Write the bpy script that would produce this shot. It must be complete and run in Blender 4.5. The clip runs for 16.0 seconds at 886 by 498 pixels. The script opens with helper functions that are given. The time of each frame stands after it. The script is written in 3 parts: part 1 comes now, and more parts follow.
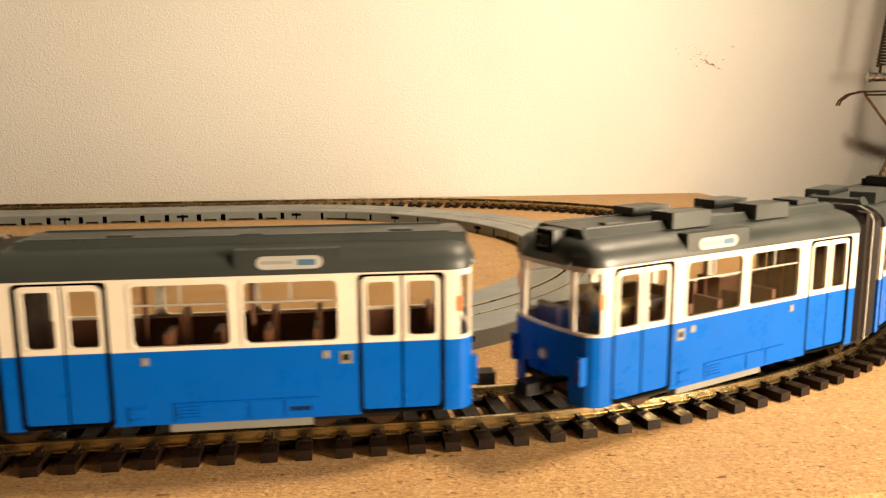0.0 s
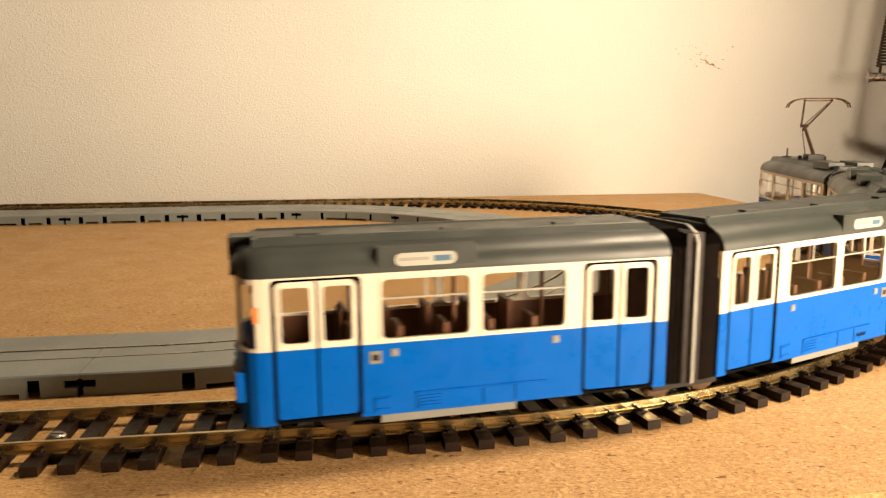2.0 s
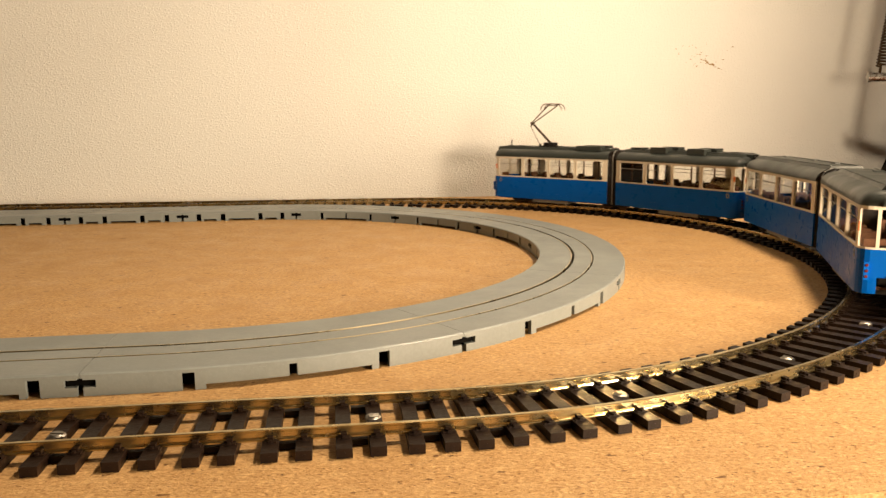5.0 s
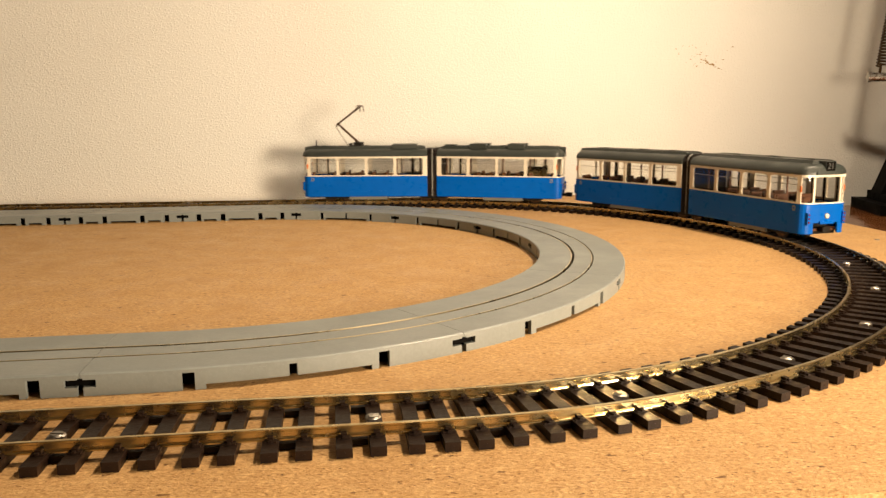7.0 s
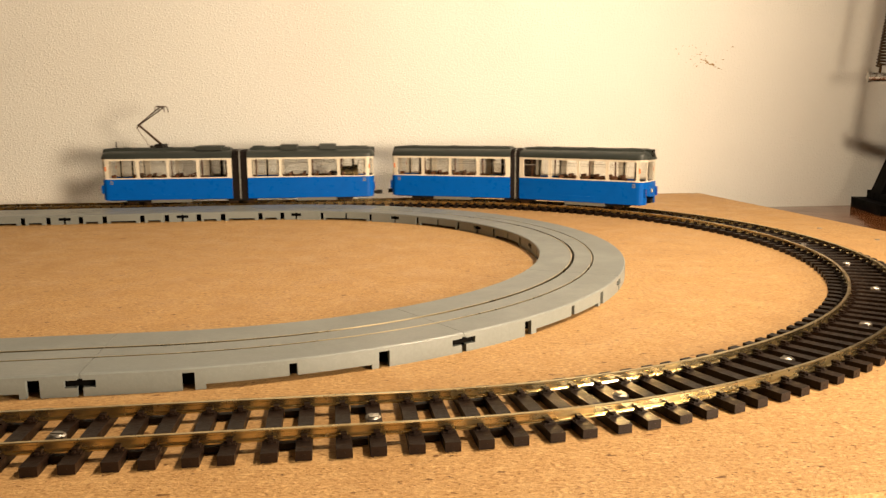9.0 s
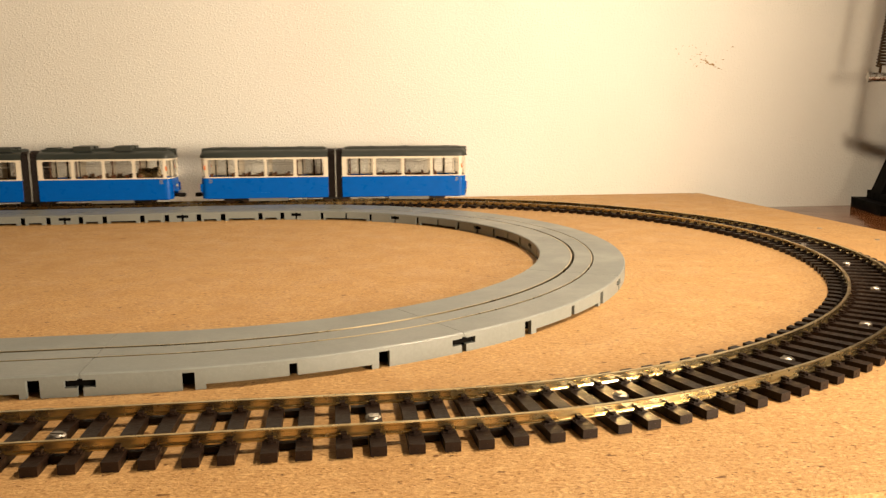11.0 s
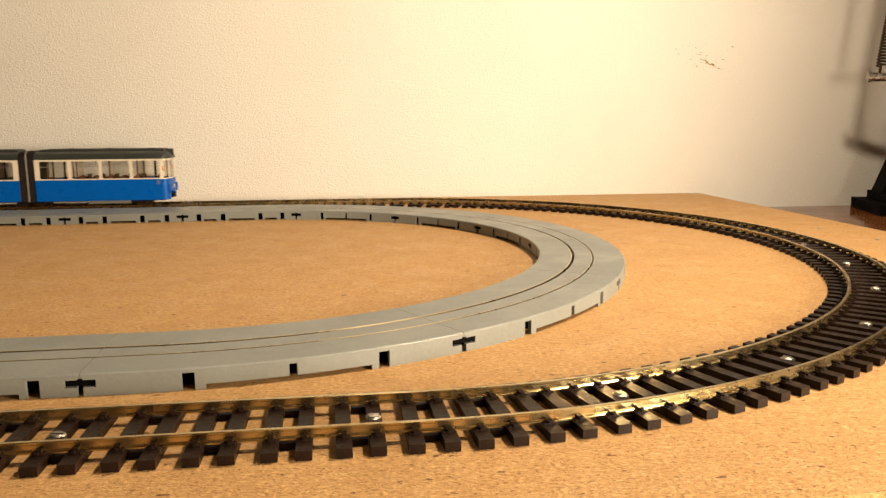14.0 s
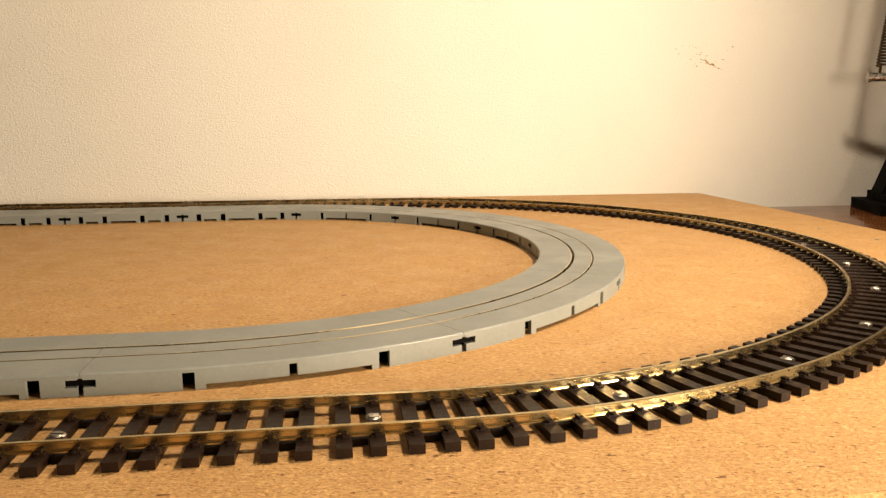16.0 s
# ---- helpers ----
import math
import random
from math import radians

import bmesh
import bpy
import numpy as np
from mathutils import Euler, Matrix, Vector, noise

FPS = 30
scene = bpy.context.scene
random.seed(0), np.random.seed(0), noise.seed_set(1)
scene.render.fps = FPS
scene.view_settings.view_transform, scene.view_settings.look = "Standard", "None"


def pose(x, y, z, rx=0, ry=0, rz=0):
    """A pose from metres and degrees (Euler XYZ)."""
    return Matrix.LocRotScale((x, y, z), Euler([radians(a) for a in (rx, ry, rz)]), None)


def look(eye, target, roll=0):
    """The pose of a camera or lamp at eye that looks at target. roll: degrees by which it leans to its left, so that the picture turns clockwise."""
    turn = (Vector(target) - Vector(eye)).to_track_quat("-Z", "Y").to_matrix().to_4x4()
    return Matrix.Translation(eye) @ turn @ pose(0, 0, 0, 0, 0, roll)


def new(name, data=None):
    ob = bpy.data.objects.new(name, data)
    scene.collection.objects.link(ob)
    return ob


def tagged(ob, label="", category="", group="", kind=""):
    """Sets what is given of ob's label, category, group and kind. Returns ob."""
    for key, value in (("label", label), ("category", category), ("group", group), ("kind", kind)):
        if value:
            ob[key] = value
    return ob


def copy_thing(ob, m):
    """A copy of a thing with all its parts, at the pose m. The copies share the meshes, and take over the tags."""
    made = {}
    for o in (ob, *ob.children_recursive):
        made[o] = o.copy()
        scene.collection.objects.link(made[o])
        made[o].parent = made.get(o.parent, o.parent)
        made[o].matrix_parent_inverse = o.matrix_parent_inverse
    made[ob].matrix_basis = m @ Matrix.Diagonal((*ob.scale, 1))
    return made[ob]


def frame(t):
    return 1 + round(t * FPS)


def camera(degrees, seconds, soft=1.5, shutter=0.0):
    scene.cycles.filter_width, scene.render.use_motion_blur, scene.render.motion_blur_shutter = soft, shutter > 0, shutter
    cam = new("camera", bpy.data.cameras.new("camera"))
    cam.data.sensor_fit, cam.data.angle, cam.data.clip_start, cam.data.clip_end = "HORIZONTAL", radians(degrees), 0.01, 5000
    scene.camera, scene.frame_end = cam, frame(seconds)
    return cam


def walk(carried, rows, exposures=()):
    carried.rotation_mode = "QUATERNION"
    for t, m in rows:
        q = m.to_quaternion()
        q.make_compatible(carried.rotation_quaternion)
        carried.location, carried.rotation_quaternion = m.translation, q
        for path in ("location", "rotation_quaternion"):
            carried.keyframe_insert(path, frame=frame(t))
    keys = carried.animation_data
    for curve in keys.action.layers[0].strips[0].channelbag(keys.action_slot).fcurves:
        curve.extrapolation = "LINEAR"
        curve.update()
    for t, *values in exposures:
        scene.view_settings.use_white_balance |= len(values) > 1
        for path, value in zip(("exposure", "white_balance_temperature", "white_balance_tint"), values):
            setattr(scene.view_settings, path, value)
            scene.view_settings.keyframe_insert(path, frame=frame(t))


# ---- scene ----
cam = camera(58.39, 16.0, 1.4, 0.5)
EYE = pose(0, 0, 0.0655, 90 - 9.695) @ pose(0, 0, 0, 0, 0, -0.302)
walk(cam, [(0.0, EYE), (16.0, EYE)])

# ---- light ----
world = bpy.data.worlds.new("room_air")
scene.world = world
world.use_nodes = True
world.node_tree.nodes["Background"].inputs[0].default_value = (1.0, 0.80, 0.58, 1)
world.node_tree.nodes["Background"].inputs[1].default_value = 0.06
scene.view_settings.exposure = 0.0


def lamp(name, place, target, size, energy, colour):
    data = bpy.data.lights.new(name, "AREA")
    data.shape, data.size, data.energy, data.color = "DISK", size, energy, colour
    ob = new(name, data)
    ob.matrix_world = look(place, target)
    return ob


# a low lamp off to the side, the spring-armed lamp's head over the layout, and an unseen fill added from above
side = bpy.data.lights.new("side_lamp_light", "SPOT")
side.energy, side.color, side.shadow_soft_size, side.spot_size, side.spot_blend = 26.5, (1.0, 0.77, 0.52), 0.085, radians(99), 0.85
new("side_lamp_light", side).matrix_world = look((0.36, -0.04, 0.08), (-0.33, 0.63, 0.27))
lamp("arm_lamp_light", (0.25, 0.29, 0.42), (0.08, 0.22, 0.0), 0.07, 3.3, (1.0, 0.77, 0.525))
lamp("overhead_fill_light", (0.1, -0.3, 1.45), (0.0, 0.3, 0), 0.30, 0.6, (1.0, 0.78, 0.54))

# ---- materials ----


class Mat:
    """A small builder of node materials."""

    def __init__(self, name, colour, rough=0.5, metal=0.0):
        self.m = bpy.data.materials.new(name)
        self.m.use_nodes = True
        self.nt = self.m.node_tree
        self.b = self.nt.nodes["Principled BSDF"]
        self.colour = colour
        self.b.inputs["Base Color"].default_value = (*colour, 1)
        self.b.inputs["Roughness"].default_value = rough
        self.b.inputs["Metallic"].default_value = metal
        self.co = self.nt.nodes.new("ShaderNodeTexCoord").outputs["Object"]
        self.last_normal = None
        self.last_colour = None

    def scaled(self, sx, sy, sz):
        n = self.nt.nodes.new("ShaderNodeMapping")
        n.inputs["Scale"].default_value = (sx, sy, sz)
        self.nt.links.new(self.co, n.inputs["Vector"])
        return n.outputs["Vector"]

    def noise(self, scale, detail=4.0, vector=None, rough=0.6):
        n = self.nt.nodes.new("ShaderNodeTexNoise")
        n.inputs["Scale"].default_value = scale
        n.inputs["Detail"].default_value = detail
        n.inputs["Roughness"].default_value = rough
        self.nt.links.new(vector or self.co, n.inputs["Vector"])
        return n.outputs["Fac"]

    def spread(self, fac, a, b, lo=0.35, hi=0.65):
        n = self.nt.nodes.new("ShaderNodeMapRange")
        n.inputs["From Min"].default_value, n.inputs["From Max"].default_value = lo, hi
        n.inputs["To Min"].default_value, n.inputs["To Max"].default_value = a, b
        self.nt.links.new(fac, n.inputs["Value"])
        return n.outputs["Result"]

    def tint(self, fac, other, amount, lo=0.4, hi=0.65):
        """mix towards another colour where fac is high"""
        mix = self.nt.nodes.new("ShaderNodeMix")
        mix.data_type = "RGBA"
        self.nt.links.new(self.spread(fac, 0.0, amount, lo, hi), mix.inputs[0])
        if self.last_colour:
            self.nt.links.new(self.last_colour, mix.inputs[6])
        else:
            mix.inputs[6].default_value = (*self.colour, 1)
        mix.inputs[7].default_value = (*other, 1)
        self.last_colour = mix.outputs[2]
        self.nt.links.new(mix.outputs[2], self.b.inputs["Base Color"])
        return self

    def gloss(self, fac, a, b, lo=0.35, hi=0.65):
        self.nt.links.new(self.spread(fac, a, b, lo, hi), self.b.inputs["Roughness"])
        return self

    def bump(self, fac, depth, strength=1.0):
        n = self.nt.nodes.new("ShaderNodeBump")
        n.inputs["Distance"].default_value = depth
        n.inputs["Strength"].default_value = strength
        self.nt.links.new(fac, n.inputs["Height"])
        if self.last_normal:
            self.nt.links.new(self.last_normal, n.inputs["Normal"])
        self.last_normal = n.outputs["Normal"]
        self.nt.links.new(n.outputs["Normal"], self.b.inputs["Normal"])
        return self


def fibreboard():
    k = Mat("fibreboard", (0.47, 0.283, 0.116), 0.6)
    k.b.inputs["Specular IOR Level"].default_value = 0.22
    fibres = k.noise(1.0, 3, k.scaled(950, 1500, 1300), 0.7)
    k.tint(fibres, (0.20, 0.085, 0.024), 0.9, 0.50, 0.68)
    k.tint(k.noise(1.0, 3, k.scaled(620, 1000, 900), 0.7), (0.66, 0.42, 0.19), 0.9, 0.50, 0.66)
    k.tint(k.noise(1.0, 4, k.scaled(170, 240, 240), 0.65), (0.60, 0.40, 0.19), 0.35, 0.48, 0.66)
    k.tint(k.noise(50, 5), (0.36, 0.200, 0.074), 0.28, 0.47, 0.66)
    k.tint(k.noise(1.0, 2, k.scaled(230, 520, 300), 0.6), (0.12, 0.052, 0.018), 0.9, 0.665, 0.71)
    k.tint(k.noise(1.0, 2, k.scaled(480, 900, 700), 0.6), (0.08, 0.034, 0.012), 0.95, 0.67, 0.72)
    k.gloss(k.noise(60, 3), 0.5, 0.7)
    k.bump(fibres, 0.0003)
    return k.m


def plaster():
    k = Mat("woodchip_wallpaper", (0.745, 0.75, 0.72), 0.8)
    k.b.inputs["Specular IOR Level"].default_value = 0.2
    k.tint(k.noise(7, 3), (0.69, 0.685, 0.65), 0.45)
    chips = k.noise(1.0, 2, k.scaled(760, 760, 860), 0.5)
    k.bump(k.spread(chips, 0, 1, 0.48, 0.68), 0.00022)
    k.bump(k.noise(300, 3), 0.00028)
    return k.m


def grey_plastic():
    k = Mat("grey_plastic", (0.185, 0.205, 0.20), 0.42)
    k.tint(k.noise(30, 4), (0.155, 0.168, 0.16), 0.5)
    k.tint(k.noise(900, 2), (0.22, 0.24, 0.235), 0.3)
    k.gloss(k.noise(40, 4), 0.34, 0.52)
    k.bump(k.noise(1500, 2), 0.00004)
    return k.m


def brass():
    k = Mat("brass", (0.62, 0.51, 0.29), 0.26, 1.0)
    k.tint(k.noise(45, 4), (0.40, 0.28, 0.11), 0.6, 0.42, 0.62)
    k.gloss(k.noise(90, 4), 0.18, 0.32)
    k.bump(k.noise(500, 2), 0.00002)
    return k.m


def plain(name, colour, rough, other=None, amount=0.4, scale=90, metal=0.0, grain=0.00002, spec=0.5):
    k = Mat(name, colour, rough, metal)
    k.b.inputs["Specular IOR Level"].default_value = spec
    k.tint(k.noise(scale, 4), other or tuple(c * 0.7 for c in colour), amount)
    k.gloss(k.noise(scale * 1.7, 3), max(0.05, rough - 0.08), rough + 0.1)
    k.bump(k.noise(1400, 2), grain)
    return k.m


def table_wood():
    k = Mat("varnished_wood", (0.20, 0.075, 0.025), 0.12)
    k.tint(k.noise(1.0, 5, k.scaled(3, 60, 60)), (0.10, 0.035, 0.012), 0.8)
    k.gloss(k.noise(30, 3), 0.08, 0.2)
    return k.m


def clear_pane():
    m = bpy.data.materials.new("clear_pane")
    m.use_nodes = True
    nt = m.node_tree
    nt.nodes.remove(nt.nodes["Principled BSDF"])
    out = nt.nodes["Material Output"]
    mix = nt.nodes.new("ShaderNodeMixShader")
    tr = nt.nodes.new("ShaderNodeBsdfTransparent")
    tr.inputs[0].default_value = (0.97, 0.965, 0.95, 1)
    gl = nt.nodes.new("ShaderNodeBsdfGlossy")
    gl.inputs["Roughness"].default_value = 0.04
    lw = nt.nodes.new("ShaderNodeLayerWeight")
    lw.inputs["Blend"].default_value = 0.5
    pw = nt.nodes.new("ShaderNodeMath")
    pw.operation = "POWER"
    pw.inputs[1].default_value = 4.0
    nt.links.new(lw.outputs["Facing"], pw.inputs[0])
    fr = nt.nodes.new("ShaderNodeMath")
    fr.operation = "MULTIPLY_ADD"
    fr.inputs[1].default_value, fr.inputs[2].default_value = 0.6, 0.025
    nt.links.new(pw.outputs[0], fr.inputs[0])
    nt.links.new(fr.outputs[0], mix.inputs[0])
    nt.links.new(tr.outputs[0], mix.inputs[1])
    nt.links.new(gl.outputs[0], mix.inputs[2])
    nt.links.new(mix.outputs[0], out.inputs["Surface"])
    return m


M_BOARD, M_WALL, M_GREY, M_BRASS, M_TABLE, M_PANE = fibreboard(), plaster(), grey_plastic(), brass(), table_wood(), clear_pane()
M_SLEEPER = plain("sleeper_plastic", (0.0085, 0.0040, 0.0022), 0.45, (0.017, 0.008, 0.0042), 0.6, 250, grain=0.00006, spec=0.2)
M_BLACK = plain("black_plastic", (0.002, 0.0018, 0.0016), 0.7, spec=0.05)
M_STEEL = plain("bright_steel", (0.62, 0.60, 0.56), 0.25, (0.3, 0.28, 0.25), 0.4, 300, 1.0)
M_SCREW = plain("dull_screw_steel", (0.34, 0.32, 0.29), 0.42, (0.18, 0.16, 0.14), 0.5, 400, 1.0)
M_WIRE = plain("conductor_wire", (0.62, 0.53, 0.36), 0.3, (0.45, 0.36, 0.22), 0.5, 25, 1.0, grain=0.000002)
M_BLUE = plain("blue_paint", (0.0, 0.096, 0.46), 0.34, (0.0, 0.083, 0.40), 0.5, 160, spec=0.14)
M_CREAM = plain("cream_paint", (0.70, 0.64, 0.53), 0.36, (0.62, 0.56, 0.45), 0.4, 140, spec=0.35)
M_ROOF = plain("roof_grey_paint", (0.030, 0.036, 0.033), 0.42, (0.024, 0.029, 0.026), 0.6, 40, grain=0.000008, spec=0.5)
M_SEAT = plain("brown_moulding", (0.12, 0.050, 0.025), 0.5, (0.08, 0.033, 0.016), 0.5, 200, spec=0.3)
M_BELLOW = plain("bellows_rubber", (0.013, 0.008, 0.0065), 0.6, (0.007, 0.0048, 0.004), 0.6, 300, spec=0.25)
M_UNDER = plain("underframe_black", (0.006, 0.005, 0.004), 0.5, spec=0.25)
M_LIGHTGREY = plain("pale_grey_plastic", (0.20, 0.20, 0.18), 0.45)
M_SIGN = plain("white_sign", (0.40, 0.40, 0.36), 0.4)
M_DIM = plain("dim_number_print", (0.085, 0.085, 0.08), 0.5)
M_BAR = plain("window_bar_grey", (0.34, 0.32, 0.27), 0.4)
M_SIGNBLUE = plain("light_blue_print", (0.07, 0.15, 0.24), 0.4)
M_PRINT = plain("grey_print", (0.28, 0.28, 0.26), 0.5)
M_ORANGE = plain("orange_sticker", (0.75, 0.22, 0.06), 0.45)
M_RED = plain("red_lens", (0.13, 0.010, 0.006), 0.25)
M_LENS = plain("lamp_lens", (0.75, 0.70, 0.55), 0.15)
M_DARKBRONZE = plain("dark_bronze", (0.09, 0.055, 0.03), 0.35, (0.04, 0.025, 0.015), 0.5, 300, 0.8)
M_STAIN = plain("brown_scuff", (0.30, 0.19, 0.07), 0.8)
M_ROOM = plain("room_paint", (0.62, 0.56, 0.47), 0.9, scale=3)


# ---- mesh helpers ----
def box(bm, x0, x1, y0, y1, z0, z1, m=None):
    if x0 > x1:
        x0, x1 = x1, x0
    vs = [bm.verts.new((x, y, z)) for z in (z0, z1) for x, y in ((x0, y0), (x1, y0), (x1, y1), (x0, y1))]
    if m:
        for v in vs:
            v.co = m @ v.co
    for f in ((0, 3, 2, 1), (4, 5, 6, 7), (0, 1, 5, 4), (1, 2, 6, 5), (2, 3, 7, 6), (3, 0, 4, 7)):
        bm.faces.new([vs[i] for i in f])
    return vs


def rounded(bm, width=0.0002, seg=2):
    bmesh.ops.bevel(bm, geom=[e for e in bm.edges if e.is_manifold and e.calc_face_angle(0) > 0.6], offset=width, segments=seg, affect="EDGES", clamp_overlap=True)
    return bm


def tube(bm, a, b, r, n=8, r2=None):
    a, b = Vector(a), Vector(b)
    q = (b - a).to_track_quat("Z", "Y")
    rings = []
    for p, rr in ((a, r), (b, r2 if r2 is not None else r)):
        rings.append([bm.verts.new(p + q @ Vector((rr * math.cos(2 * math.pi * i / n), rr * math.sin(2 * math.pi * i / n), 0))) for i in range(n)])
    for i in range(n):
        bm.faces.new((rings[0][i], rings[0][(i + 1) % n], rings[1][(i + 1) % n], rings[1][i]))
    bm.faces.new(rings[0][::-1])
    bm.faces.new(rings[1])


def part(name, bm, material, parent=None, label="", smooth=False):
    bmesh.ops.recalc_face_normals(bm, faces=bm.faces)
    me = bpy.data.meshes.new(name)
    if smooth:
        for f in bm.faces:
            f.smooth = True
        for e in bm.edges:
            e.smooth = not (e.is_manifold and e.calc_face_angle(0) > 0.7)
    bm.to_mesh(me)
    bm.free()
    for m in material if isinstance(material, (list, tuple)) else (material,):
        me.materials.append(m)
    ob = new(name, me)
    if parent:
        ob.parent = parent
    if label:
        ob["label"] = label
    return ob


# ---- lines of the two tracks ----
class Line:
    """A straight, a half turn to the left and a straight; s in metres along it."""

    def __init__(self, x, y, heading, s1, curve, s3):
        self.x, self.y, self.h, self.s1, self.k, self.s3 = x, y, heading, s1, curve, s3

    def at(self, s, off=0.0):
        """place and heading at s; off to the right of travel"""
        a = min(s, self.s1)
        x, y, h = self.x + a * math.cos(self.h), self.y + a * math.sin(self.h), self.h
        if s > self.s1:
            h2 = h + (min(s, self.s3) - self.s1) * self.k
            x += (math.sin(h2) - math.sin(h)) / self.k
            y += (math.cos(h) - math.cos(h2)) / self.k
            h = h2
        if s > self.s3:
            x, y = x + (s - self.s3) * math.cos(h), y + (s - self.s3) * math.sin(h)
        return x + off * math.sin(h), y - off * math.cos(h), h


RAILS = Line(-0.0477, 0.1556, 0.1285, 0.0427, 4.8258, 0.6894)
SLOT = Line(-0.12335, 0.19165, 0.1395, 0.0476, 6.2948, 0.5475)
RAIL_TOP = 0.0043
SLOT_TOP, SLOT_WIDE = 0.0056, 0.0356


def sweep(bm, line, stations, profile):
    """profile: closed list of (off, z)"""
    rows = []
    for s in stations:
        rows.append([bm.verts.new((*line.at(s, off)[:2], z)) for off, z in profile])
    n = len(profile)
    for a, b in zip(rows, rows[1:]):
        for i in range(n):
            bm.faces.new((a[i], b[i], b[(i + 1) % n], a[(i + 1) % n]))
    bm.faces.new(rows[0][::-1])
    bm.faces.new(rows[-1])


def steps(a, b, d):
    n = max(1, round((b - a) / d))
    return [a + (b - a) * i / n for i in range(n + 1)]


# ---- setting ----
WALL = pose(0.2121, 0.6520, 0, 0, 0, 5.96)
bm = bmesh.new()
box(bm, -1.6, 1.6, 0, 0.12, -0.75, 1.55, WALL)
wall = tagged(part("wall_north", bm, M_WALL), "cream woodchip-papered wall behind the layout", "wall", kind="structure")
for nm, dims in (("wall_west", (-1.68, -1.6, -2.2, 0.0, -0.75, 1.55)), ("wall_east", (1.6, 1.68, -2.2, 0.0, -0.75, 1.55)), ("wall_south", (-1.68, 1.68, -2.28, -2.2, -0.75, 1.55)),
                 ("ceiling", (-1.68, 1.68, -2.28, 0.12, 1.55, 1.6)), ("floor", (-1.68, 1.68, -2.28, 0.12, -0.8, -0.75))):
    bm = bmesh.new()
    box(bm, *dims, WALL)
    tagged(part(nm, bm, M_ROOM), kind="structure")
bm = bmesh.new()
box(bm, -1.3, 1.0, -0.9, -0.001, -0.04, -0.0126, WALL)
rounded(bm, 0.002)
table = tagged(part("table", bm, M_TABLE), "glossy reddish-brown varnished table against the wall", "table")
for x in (-1.22, 0.92):
    for y in (-0.82, -0.08):
        bm = bmesh.new()
        box(bm, x - 0.03, x + 0.03, y - 0.03, y + 0.03, -0.75, -0.04, WALL)
        part("leg", bm, M_TABLE, table)
BOARD = pose(0.2108, 0.6495, 0, 0, 0, 8.97)
bm = bmesh.new()
vs = box(bm, -1.25, 0, -0.493, 0, -0.0124, 0, BOARD)
for v in vs:  # the far edge lies along the wall
    if (BOARD.inverted() @ v.co).y > -0.01:
        q = WALL.inverted() @ v.co
        q.y = -0.0012
        v.co = WALL @ q
rounded(bm, 0.0008)
tagged(part("fibreboard_panel", bm, M_BOARD), "raw brown fibreboard sheet carrying both tracks", "board")

# scuffs and scrapes on the wall
bm = bmesh.new()
rng = random.Random(4)
for i in range(46):
    if i < 14:
        x, z = -0.004 + 0.00125 * i + rng.uniform(-0.0006, 0.0006), 0.1072 - 0.00060 * i + rng.uniform(-0.0004, 0.0004)
        r = rng.uniform(0.0003, 0.0011)
    else:
        x, z = rng.gauss(-0.006, 0.011), rng.gauss(0.1105, 0.006)
        r = rng.uniform(0.0002, 0.0006)
    vs = []
    k = 7
    tilt = rng.uniform(-0.5, 0.2)
    for j in range(k):
        a = 2 * math.pi * j / k
        rr = r * rng.uniform(0.5, 1.2)
        dx, dz = 1.7 * rr * math.cos(a), 0.7 * rr * math.sin(a)
        vs.append(bm.verts.new(WALL @ Vector((x + dx * math.cos(tilt) - dz * math.sin(tilt), -0.0004, z + dx * math.sin(tilt) + dz * math.cos(tilt)))))
    bm.faces.new(vs)
tagged(part("scuff_mark", bm, M_STAIN, wall), kind="stuff")


